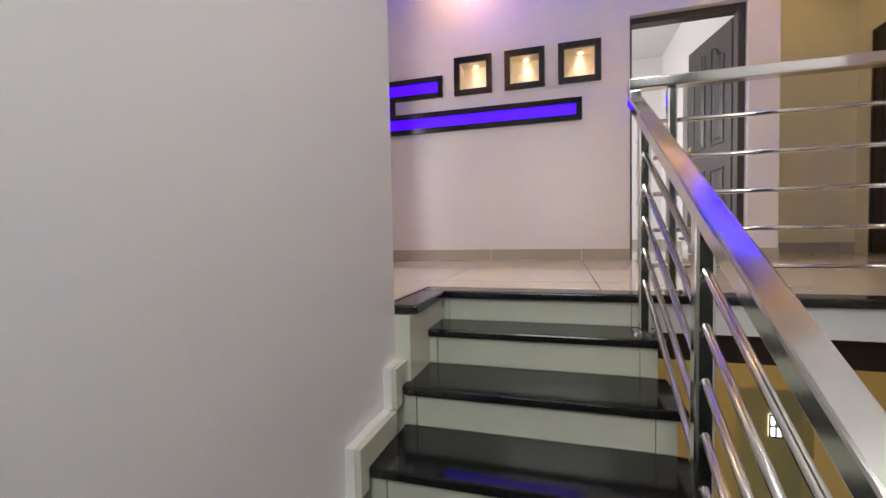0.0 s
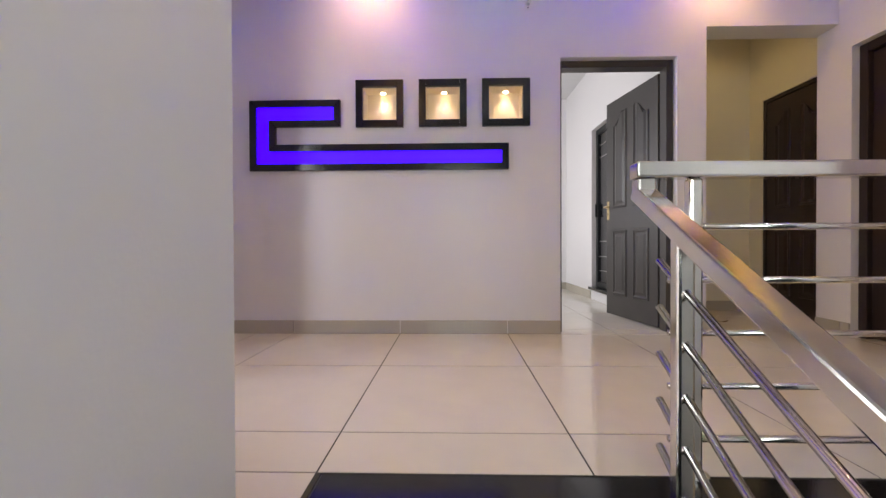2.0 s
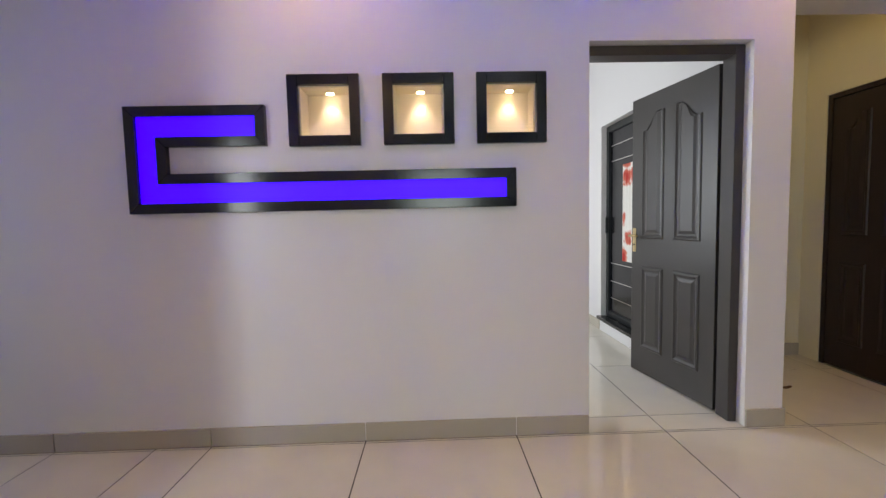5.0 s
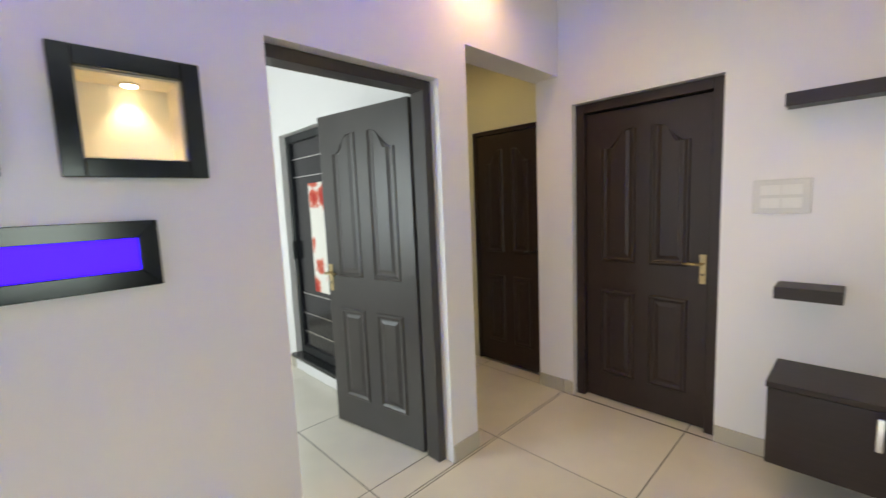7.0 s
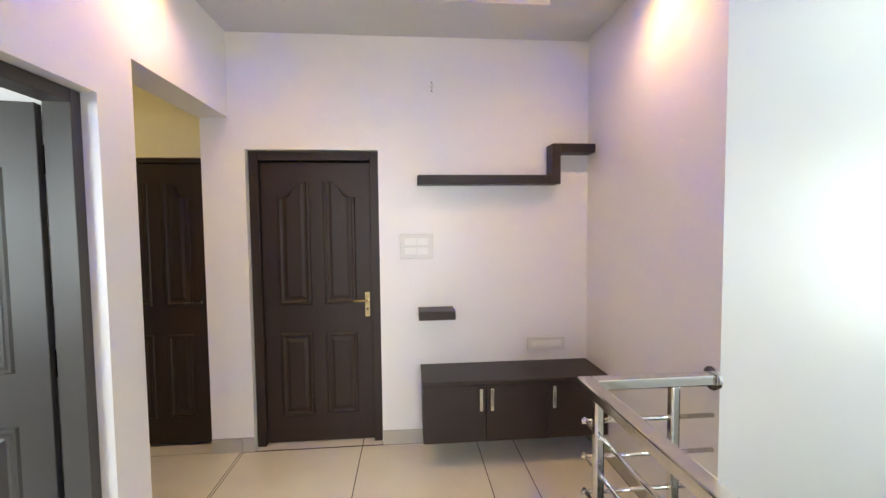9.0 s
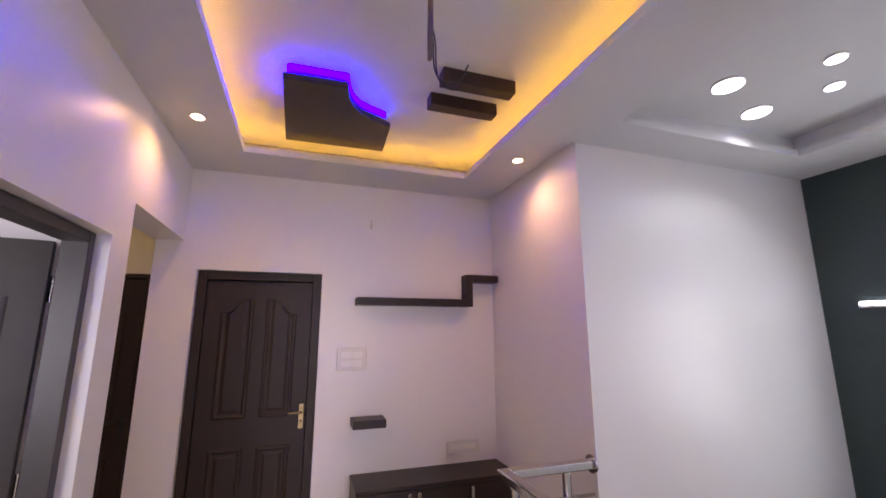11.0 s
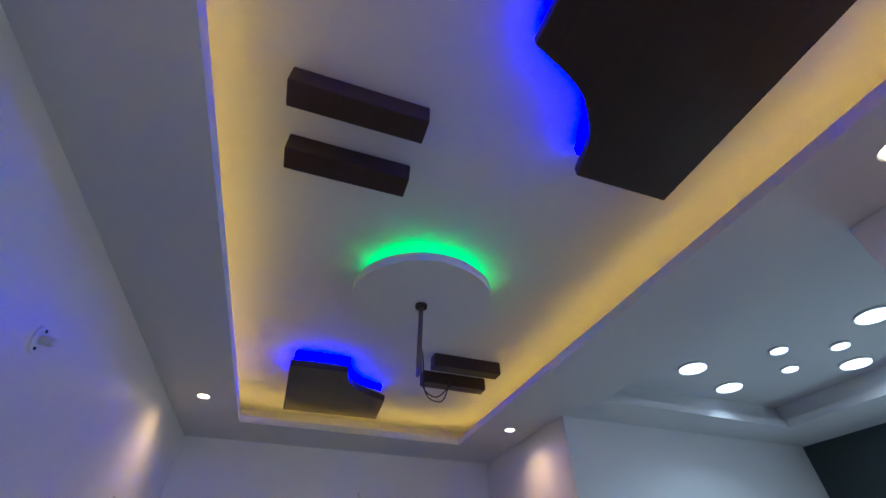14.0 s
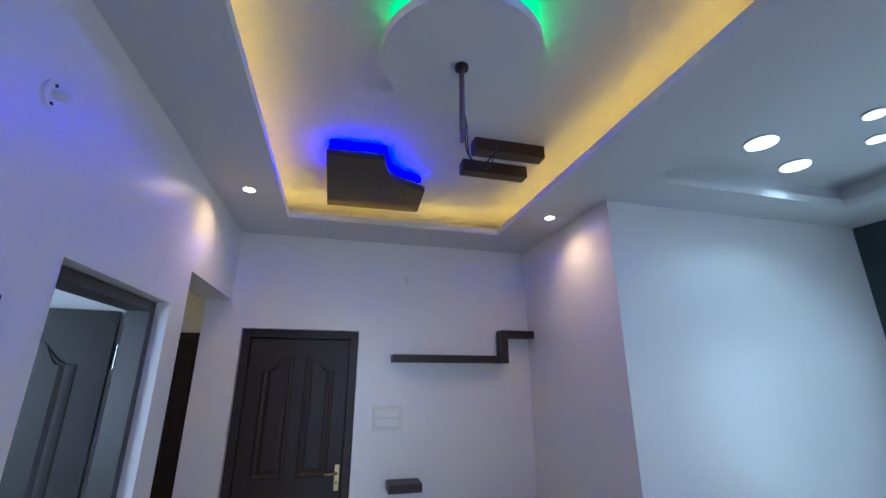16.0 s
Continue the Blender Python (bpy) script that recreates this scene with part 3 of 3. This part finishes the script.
# ---- lit niches ----
for a, b in NICHE_X:
    n = thing("wall_niche", pose((a + b) / 2, BACK, 1.55), "black framed wall niche lit by a small warm spotlight", "wall niche", "wall niches")
    for lo, hi in (((a, NZ0), (a + NB, NZ1)), ((b - NB, NZ0), (b, NZ1)), ((a + NB, NZ0), (b - NB, NZ0 + NB)), ((a + NB, NZ1 - NB), (b - NB, NZ1))):
        child("frame_bar", box((lo[0] + 0.0004, BACK - 0.03, lo[1]), (hi[0] - 0.0004, BACK, hi[1]), 0.0025), M_BLACKFRAME, n)
    a2, b2, z2, z3 = a + NB, b - NB, NZ0 + NB, NZ1 - NB
    bm = box((a2, BACK + 0.13, z2), (b2, BACK + 0.14, z3))
    for lo, hi in (((a2, BACK, z2), (a2 + 0.006, BACK + 0.13, z3)), ((b2 - 0.006, BACK, z2), (b2, BACK + 0.13, z3)), ((a2 + 0.006, BACK, z2), (b2 - 0.006, BACK + 0.13, z2 + 0.006)), ((a2 + 0.006, BACK, z3 - 0.006), (b2 - 0.006, BACK + 0.13, z3))):
        box(lo, hi, 0, bm)
    child("lining", bm, M_NICHE, n, "cream painted lining")
    mx = (a + b) / 2 + 0.01
    child("lamp_ring", tube((mx, BACK + 0.085, z3 - 0.012), (mx, BACK + 0.085, z3 - 0.006), 0.026, 20), M_STEEL, n)
    child("lamp_lens", tube((mx, BACK + 0.085, z3 - 0.016), (mx, BACK + 0.085, z3 - 0.012), 0.019, 20), M_BULB, n)
    lamp("niche_beam", "SPOT", look((mx, BACK + 0.085, z3 - 0.022), (mx, BACK + 0.115, z2)), 1.8, (1.0, 0.82, 0.54), spot=88, blend=0.7, radius=0.008)

# ---- ceiling fittings ----
for sx, sy in HALL_SPOTS:
    s = thing("downlight", pose(sx, sy, CEIL), "small round recessed warm ceiling spotlight", "downlight", "hall downlights")
    b = bmesh.new()
    bmesh.ops.create_cone(b, cap_ends=False, segments=24, radius1=0.042, radius2=0.031, depth=0.006, matrix=Matrix.Translation((0, 0, -0.003)))
    part("ring", b, M_PLASTIC, s)
    part("lens", tube((0, 0, -0.005), (0, 0, -0.001), 0.031, 24), M_BULB, s)
for sx, sy, r in WELL_LIGHTS:
    s = thing("panel_light", pose(sx, sy, 2.99), "round bright cool-white ceiling light" if r > 0.06 else "small round cool-white ceiling light", "ceiling light", "stairwell ceiling lights")
    part("ring", tube((0, 0, -0.012), (0, 0, 0), r + 0.005, 32), M_PLASTIC, s)
    part("lens", tube((0, 0, -0.016), (0, 0, -0.012), r, 32), M_WELLBULB, s)
s = thing("passage_downlight", pose(2.1, 4.5, CEIL), "small round recessed warm spotlight in the passage ceiling", "downlight")
part("ring", tube((0, 0, -0.005), (0, 0, 0), 0.045, 24), M_PLASTIC, s)
part("lens", tube((0, 0, -0.008), (0, 0, -0.005), 0.036, 24), M_BULB, s)

big = [(-1.168, 2.691), (-1.170, 2.034), (-0.508, 2.020), (-0.506, 2.368)]
for i in range(1, 10):      # concave curve back to the far corner
    a = i / 10
    big.append((-0.506 - 0.326 * a ** 1.0 - 0.05 * math.sin(math.pi * a), 2.368 + 0.326 * a - 0.07 * math.sin(math.pi * a)))
big.append((-0.832, 2.694))
small = [(1.24, 3.177), (1.225, 2.842)]
for i in range(1, 10):
    a = i / 10
    small.append((1.225 + 0.37 * a + 0.035 * math.sin(math.pi * a), 2.842 - 0.305 * a + 0.075 * math.sin(math.pi * a)))
small += [(1.60, 2.536), (1.975, 2.517), (1.99, 3.185)]


def strip_along(name, pts, z, mat, parent):
    b = bmesh.new()
    for p, q in zip(pts, pts[1:]):
        add_to(b, bar((p[0], p[1], z), (q[0], q[1], z), 0.008, 0.036, 0))
    return child(name, b, mat, parent)


def ceiling_panel(pts, lit, inset_to, anchor, label):
    cx, cy = sum(p[0] for p in pts) / len(pts), sum(p[1] for p in pts) / len(pts)
    p = thing("ceiling_panel", pose(cx, cy, 2.915), label, "ceiling panel", "brown ceiling panels")
    child("board", extrude_poly(pts, 2.915, 2.955, 0.003), M_PANEL, p)
    child("hanger", extrude_poly([(anchor[0] + (x - anchor[0]) * 0.6, anchor[1] + (y - anchor[1]) * 0.6) for x, y in pts], 2.955, TRAY), M_CEIL, p)
    path = []
    for x, y in lit:
        away = math.hypot(x - inset_to[0], y - inset_to[1])
        path.append((x + (inset_to[0] - x) * 0.034 / away, y + (inset_to[1] - y) * 0.034 / away))
    strip_along("blue_strip", path, TRAY - 0.026, M_BLUESTRIP, p)


ceiling_panel(big, big[3:] + big[:2], (-0.80, 2.35), (-0.88, 2.20), "brown laminate ceiling panel with a curved notch and blue backlight")
ceiling_panel(small, [(1.55, 3.180)] + small[:12], (1.65, 2.85), (1.78, 2.98), "small brown laminate ceiling panel with blue backlight")
disc = thing("ceiling_disc", pose(0.385, 2.63, 2.915), "round white ceiling rose with green backlight", "ceiling rose")
part("plate", tube((0, 0, 0), (0, 0, 0.045), 0.325, 64), M_CEIL, disc)
part("core", tube((0, 0, 0.045), (0, 0, TRAY - 2.915), 0.22, 40), M_CEIL, disc)
b = bmesh.new()
for i in range(22):
    a0, a1 = math.radians(100 + i * 160 / 22), math.radians(100 + (i + 1) * 160 / 22)
    add_to(b, bar((0.268 * math.cos(a0), 0.268 * math.sin(a0), 0.080), (0.268 * math.cos(a1), 0.268 * math.sin(a1), 0.080), 0.012, 0.008, 0))
part("green_strip", b, M_GREENSTRIP, disc)
rod = thing("fan_rod", pose(0.388, 2.632, 2.915), "bare brown-grey painted fan rod with loose wires, no fan", "ceiling rod")
b = tube((0, 0, -0.31), (0, 0, 0), 0.011)
part("pipe", b, M_ROD, rod, smooth=True)
part("canopy", tube((0, 0, -0.014), (0, 0, 0.0), 0.028, 20), M_BLACK, rod)
part("yoke", box((-0.016, -0.007, -0.345), (0.016, 0.007, -0.295), 0.003), M_ROD, rod)
cu = bpy.data.curves.new("wire", "CURVE")
cu.dimensions, cu.bevel_depth = "3D", 0.0028
for k in range(2):
    sp = cu.splines.new("BEZIER")
    sp.bezier_points.add(2)
    for bp, co in zip(sp.bezier_points, ((0.008, -0.006 - 0.006 * k, -0.22), (0.03, -0.07 - 0.02 * k, -0.41 - 0.02 * k), (0.01, -0.15, -0.36 + 0.03 * k))):
        bp.co, bp.handle_left_type, bp.handle_right_type = co, "AUTO", "AUTO"
cu.materials.append(M_BLACK)
w = new("wire", cu)
w.parent = rod
for bx0, by0, by1 in ((-0.52, 2.875, 3.288), (-0.285, 2.875, 3.285), (1.03, 1.925, 2.36), (1.285, 1.92, 2.355)):
    s = thing("ceiling_block", pose(bx0, (by0 + by1) / 2, 2.93), "dark brown laminate box fixed to the tray ceiling", "ceiling block", "ceiling blocks")
    child("box_body", box((bx0, by0, 2.95), (bx0 + 0.085, by1, TRAY), 0.004), M_PANEL, s)

# ---- east wall furniture ----
shelf = thing("z_shelf", pose(RIGHT, 2.0, 1.85), "dark wenge stepped floating wall shelf", "shelf")
child("lower_board", box((RIGHT - 0.125, 1.692, 1.818), (RIGHT, 2.606, 1.878), 0.002), M_WENGE, shelf)
child("riser_board", box((RIGHT - 0.125, 1.632, 1.818), (RIGHT, 1.690, 2.090), 0.002), M_WENGE, shelf)
child("upper_board", box((RIGHT - 0.125, PINK_Y + 0.002, 2.030), (RIGHT, 1.630, 2.090), 0.002), M_WENGE, shelf)
sb = thing("box_shelf", pose(RIGHT, 2.49, 0.93), "small dark wenge floating box shelf", "shelf")
child("box_body", box((RIGHT - 0.18, 2.366, 0.915), (RIGHT, 2.610, 0.973), 0.002), M_WENGE, sb)
cab = thing("media_unit", pose(2.4, 2.0, 0.11), "dark wenge wall-hung media cabinet with metal handles", "cabinet")
CX = 2.165
child("body", box((CX + 0.02, PINK_Y + 0.01, 0.170), (RIGHT, 2.596, 0.538), 0.002), M_WENGE, cab)
child("top", box((CX - 0.005, PINK_Y + 0.008, 0.540), (RIGHT, 2.600, 0.565), 0.002), M_WENGE, cab)
for ya, yb, hy in ((2.200, 2.594, 2.233), (1.800, 2.197, 2.164), (PINK_Y + 0.012, 1.797, 1.764)):
    dr = child("cabinet_door", box((CX, ya, 0.172), (CX + 0.018, yb, 0.536), 0.0015), M_WENGE, cab)
    h = part("handle", box((CX - 0.028, hy - 0.011, 0.38), (CX - 0.018, hy + 0.011, 0.52), 0.003), M_STEEL, dr, "brushed steel bar handle")
    for z in (0.40, 0.50):
        part("handle_stem", box((CX - 0.018, hy - 0.005, z - 0.005), (CX, hy + 0.005, z + 0.005)), M_STEEL, dr)


def switch_plate(ya, yb, z0, z1, rows, label, name):
    p = thing(name, pose(RIGHT, (ya + yb) / 2, (z0 + z1) / 2), label, "switch")
    child("plate", box((RIGHT - 0.012, ya, z0), (RIGHT, yb, z1), 0.004), M_PLATE, p)
    rh = (z1 - z0 - 0.04) / rows
    for r in range(rows):
        za = z0 + 0.02 + r * rh
        n = 2
        for i in range(n):
            y = ya + 0.03 + (yb - ya - 0.06) * i / n
            child("rocker", box((RIGHT - 0.0165, y + 0.002, za + 0.008), (RIGHT - 0.012, y + (yb - ya - 0.06) / n - 0.002, za + rh - 0.008), 0.0015), M_PLASTIC, p)


switch_plate(2.503, 2.731, 1.315, 1.486, 2, "white modular switch plate with two rows of rockers", "switch_board")
switch_plate(1.55, 1.83, 0.64, 0.735, 1, "white low socket and switch plate above the cabinet", "socket_board")


def wall_holder(m):
    h = thing("wall_lamp_holder", m, "white oval wall plate with a bare lamp holder", "lamp holder", "bare lamp holders")
    b = tube((0, 0, 0), (0, -0.008, 0), 0.032, 28)
    bmesh.ops.scale(b, vec=(1.05, 1, 1.3), verts=b.verts)
    part("plate", b, M_PLASTIC, h)
    part("socket", tube((0, -0.008, 0), (0.004, -0.045, -0.004), 0.013, 16), M_PLATE, h)
    for z in (0.028, -0.028):
        part("screw", tube((0, -0.008, z), (0, -0.011, z), 0.005, 10), M_BLACK, h)
    return h


wall_holder(pose(0.26, BACK, 2.455))
wall_holder(pose(RIGHT, 2.498, 2.49, 0, 0, -90))
wl = thing("green_wall_lamp", pose(0.97, -0.80, 1.80), "slim white linear lamp on the green wall", "wall lamp")
child("housing", box((0.70, -0.80, 1.775), (1.0, -0.765, 1.79), 0.003), M_PLASTIC, wl)
child("tube_lens", tube((0.71, -0.775, 1.805), (0.99, -0.775, 1.805), 0.014), M_WELLBULB, wl)

# ---- stainless rail ----
rail = thing("stair_rail", pose(0.235, 1.9, 0), "polished stainless steel stair and landing rail", "railing")
RX, RY, RT = 0.245, 1.945, 0.898
CORX = 1.27
slope = 0.545
child("landing_handrail", bar((RX - 0.03, RY, RT - 0.022), (CORX + 0.03, RY, RT - 0.022), 0.06, 0.045), M_STEEL, rail)
child("end_handrail", bar((CORX, RY - 0.031, RT - 0.022), (CORX, PINK_Y + 0.012, RT - 0.022), 0.06, 0.045), M_STEEL, rail)
child("wall_flange", tube((CORX, PINK_Y, RT - 0.022), (CORX, PINK_Y + 0.012, RT - 0.022), 0.05, 28), M_STEEL, rail)
child("drop_piece", bar((RX, RY - 0.0, RT - 0.046), (RX, RY, RT - 0.110), 0.05, 0.05), M_STEEL, rail)


def on_slope(y, below):
    return RT - 0.075 - below - slope * (RY - y)


child("stair_handrail", bar((RX, RY + 0.02, on_slope(RY + 0.02, 0.015)), (RX, -0.25, on_slope(-0.25, 0.015)), 0.055, 0.045), M_STEEL, rail)
GAP = 0.152
for k in range(1, 6):
    z = RT - 0.030 - GAP * k
    child("landing_bar", tube((0.315, RY, z), (CORX + 0.02, RY, z), 0.0095), M_STEEL, rail, smooth=True)
    child("end_bar", tube((CORX, RY + 0.02, z), (CORX, PINK_Y, z), 0.0095), M_STEEL, rail, smooth=True)
    child("stair_bar", tube((RX, 1.855, on_slope(1.855, 0.03 + 0.122 * k)), (RX, -0.25, on_slope(-0.25, 0.03 + 0.122 * k)), 0.0095), M_STEEL, rail, smooth=True)
for px, py in ((0.385, RY), (1.165, RY), (CORX, 1.565)):
    po = child("post", bar((px, py, 0.002), (px, py, RT - 0.045), 0.038, 0.038, 0.008), M_STEEL, rail)
    child("post_flange", tube((px, py, 0.0), (px, py, 0.010), 0.042, 24), M_STEEL, rail)
for py in (1.745, 1.045, 0.33):
    zb = max(l for ny, l in zip(NOSE, LEVEL) if ny <= py)
    child("post", bar((RX, py, zb + 0.002), (RX, py, on_slope(py, 0.03)), 0.042, 0.042, 0.008), M_STEEL, rail)
    child("post_flange", tube((RX, py, zb), (RX, py, zb + 0.010), 0.042, 24), M_STEEL, rail)

# ---- lower storey seen through the stair opening ----
tagged(part("floor_lower", box((-3, -1, -3.2), (4, 6, -3.0)), M_TILE), "polished tiled floor of the storey below", "floor", kind="structure")
wall("wall_lower_north", "y", 4.2, 4.4, -3, 4, -3.0, -0.3, [(1.42, 2.0, -3.0, -1.15)], M_YELLOW, "cream-yellow wall of the storey below")
wall("wall_lower_east", "x", 3.2, 3.4, -1, 4.2, -3.0, -0.3, [], M_YELLOW, "cream-yellow wall of the storey below")
wall("wall_lower_west", "x", -0.9, -1.1, 1.5, 4.2, -3.0, -0.3, [], M_YELLOW, "cream-yellow wall of the storey below")
tagged(part("ceiling_lower_storey", box((RIGHT, 1.2, -0.30), (4, 5.5, -0.16)), M_CEIL), "ceiling of the storey below", "ceiling", kind="structure")
wall("wall_lower_room", "y", 5.5, 5.6, 0.6, 2.8, -3.0, -0.3, [], M_YELLOW, "cream-yellow room wall in the storey below")
lw = thing("lower_window", pose(2.26, 5.5, -2.02), "small barred window in the storey below", "window")
child("pane", box((2.20, 5.49, -2.14), (2.33, 5.496, -1.88)), glow("daylit_frosted_pane", (0.9, 0.97, 1.0), 2.0), lw)
for x in (2.205, 2.265, 2.325):
    child("bar", box((x - 0.007, 5.47, -2.14), (x + 0.007, 5.488, -1.88)), M_BLACK, lw)
for z in (-2.135, -2.01, -1.885):
    child("cross_bar", box((2.20, 5.45, z - 0.007), (2.33, 5.468, z + 0.007)), M_BLACK, lw)

# ---- small debris on the passage floor ----
bit = thing("dry_leaf", pose(1.99, 4.31, 0.001), "small dry brown leaf lying on the tiles", "leaf")
b = bmesh.new()
top = [b.verts.new((0.05 * math.cos(a) * (1 if abs(a) > 2 else 0.9), 0.018 * math.sin(a), 0.004 + 0.014 * abs(math.cos(a)) ** 2)) for a in [i * math.tau / 12 for i in range(12)]]
mid = b.verts.new((0, 0, 0.003))
for i in range(12):
    b.faces.new((mid, top[i], top[(i + 1) % 12]))
part("blade", b, shader("dry_leaf_brown", (0.10, 0.05, 0.02), 0.8), bit)

# ---- floor tiles and skirting (pieces, last) ----
TX, TY, S, J = 0.105, 3.015, 0.808, 0.003
tile_meshes = {}


def floor_tile(xa, ya, xb, yb):
    w, h = round(xb - xa, 4), round(yb - ya, 4)
    if w < 0.01 or h < 0.01:
        return
    if (w, h) not in tile_meshes:
        tile_meshes[(w, h)] = mesh_of("tile", box((0, 0, -0.006), (w, h, 0.0), 0), M_TILE)
    o = new("tile", tile_meshes[(w, h)])
    o.location = (xa, ya, 0)
    o.parent = floor


def lay(x_lo, y_lo, x_hi, y_hi, tx, ty):
    i0, i1 = math.floor((x_lo - tx) / S), math.ceil((x_hi - tx) / S)
    j0, j1 = math.floor((y_lo - ty) / S), math.ceil((y_hi - ty) / S)
    for i in range(i0, i1):
        for j in range(j0, j1):
            floor_tile(max(x_lo, tx + i * S) + J, max(y_lo, ty + j * S) + J, min(x_hi, tx + (i + 1) * S) - J, min(y_hi, ty + (j + 1) * S) - J)


lay(-1.8, 1.945, RIGHT - 0.011, 3.840, TX, TY)
lay(-4.0, 3.01, -1.8, 3.840, TX, TY)
lay(-1.8, 1.42, -0.69, 1.945, TX, TY)
lay(1.30, PINK_Y, RIGHT, 1.945, TX, TY)
lay(0.50, 3.840, 1.36, 4.012, TX, TY - 5)
lay(1.57, 3.840, 2.66, 4.95, TX, TY)
lay(-1.6, 4.012, 1.40, 7.0, TX, 4.012)
lay(-1.975, 1.95, -1.8, 2.83, TX, TY)
lay(-3.8, 0.85, -1.975, 2.81, TX, TY)
lay(RIGHT - 0.011, 2.872, RIGHT + 0.2, 3.75, RIGHT, TY)


def skirt(axis, face, lo, hi, out, offset, parent_name):
    """Skirting tiles along a wall; out is the sign of the side it stands on."""
    par = tagged(part(parent_name, bmesh.new(), M_GROUT), "ivory tile skirting with dark joints", "skirting", kind="structure")
    k0, k1 = math.floor((lo - offset) / S), math.ceil((hi - offset) / S)
    for k in range(k0, k1):
        a, b = max(lo, offset + k * S) + 0.003, min(hi, offset + (k + 1) * S) - 0.003
        if b - a < 0.005:
            continue
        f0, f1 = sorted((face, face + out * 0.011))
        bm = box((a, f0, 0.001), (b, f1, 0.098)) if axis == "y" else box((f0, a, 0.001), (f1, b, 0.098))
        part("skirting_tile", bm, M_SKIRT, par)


skirt("y", BACK, -4.0, 0.50, -1, TX, "baseboard_north")
skirt("y", BACK, 1.36, 1.57, -1, TX, "baseboard_pier")
skirt("x", 1.57, 3.84, 4.05, 1, TY, "baseboard_pier_side")
skirt("x", RIGHT, 3.75, 4.03, -1, TY, "baseboard_east_a")
skirt("x", RIGHT, PINK_Y, 2.872, -1, TY, "baseboard_east_b")
skirt("y", PINK_Y, 1.30, RIGHT, 1, TX, "baseboard_rail_end")
skirt("x", LEFT_X, 1.42, 1.95, 1, TY, "baseboard_west_a")
skirt("x", LEFT_X, 2.83, 3.02, 1, TY, "baseboard_west_b")
skirt("y", 4.95, 1.57, 2.66, -1, TX, "baseboard_passage")
skirt("x", 1.40, 4.05, 5.0, -1, TY, "baseboard_bedroom_a")
skirt("x", 1.40, 5.88, 7.0, -1, TY, "baseboard_bedroom_b")
skirt("y", 7.0, -1.6, 1.40, -1, TX, "baseboard_bedroom_c")
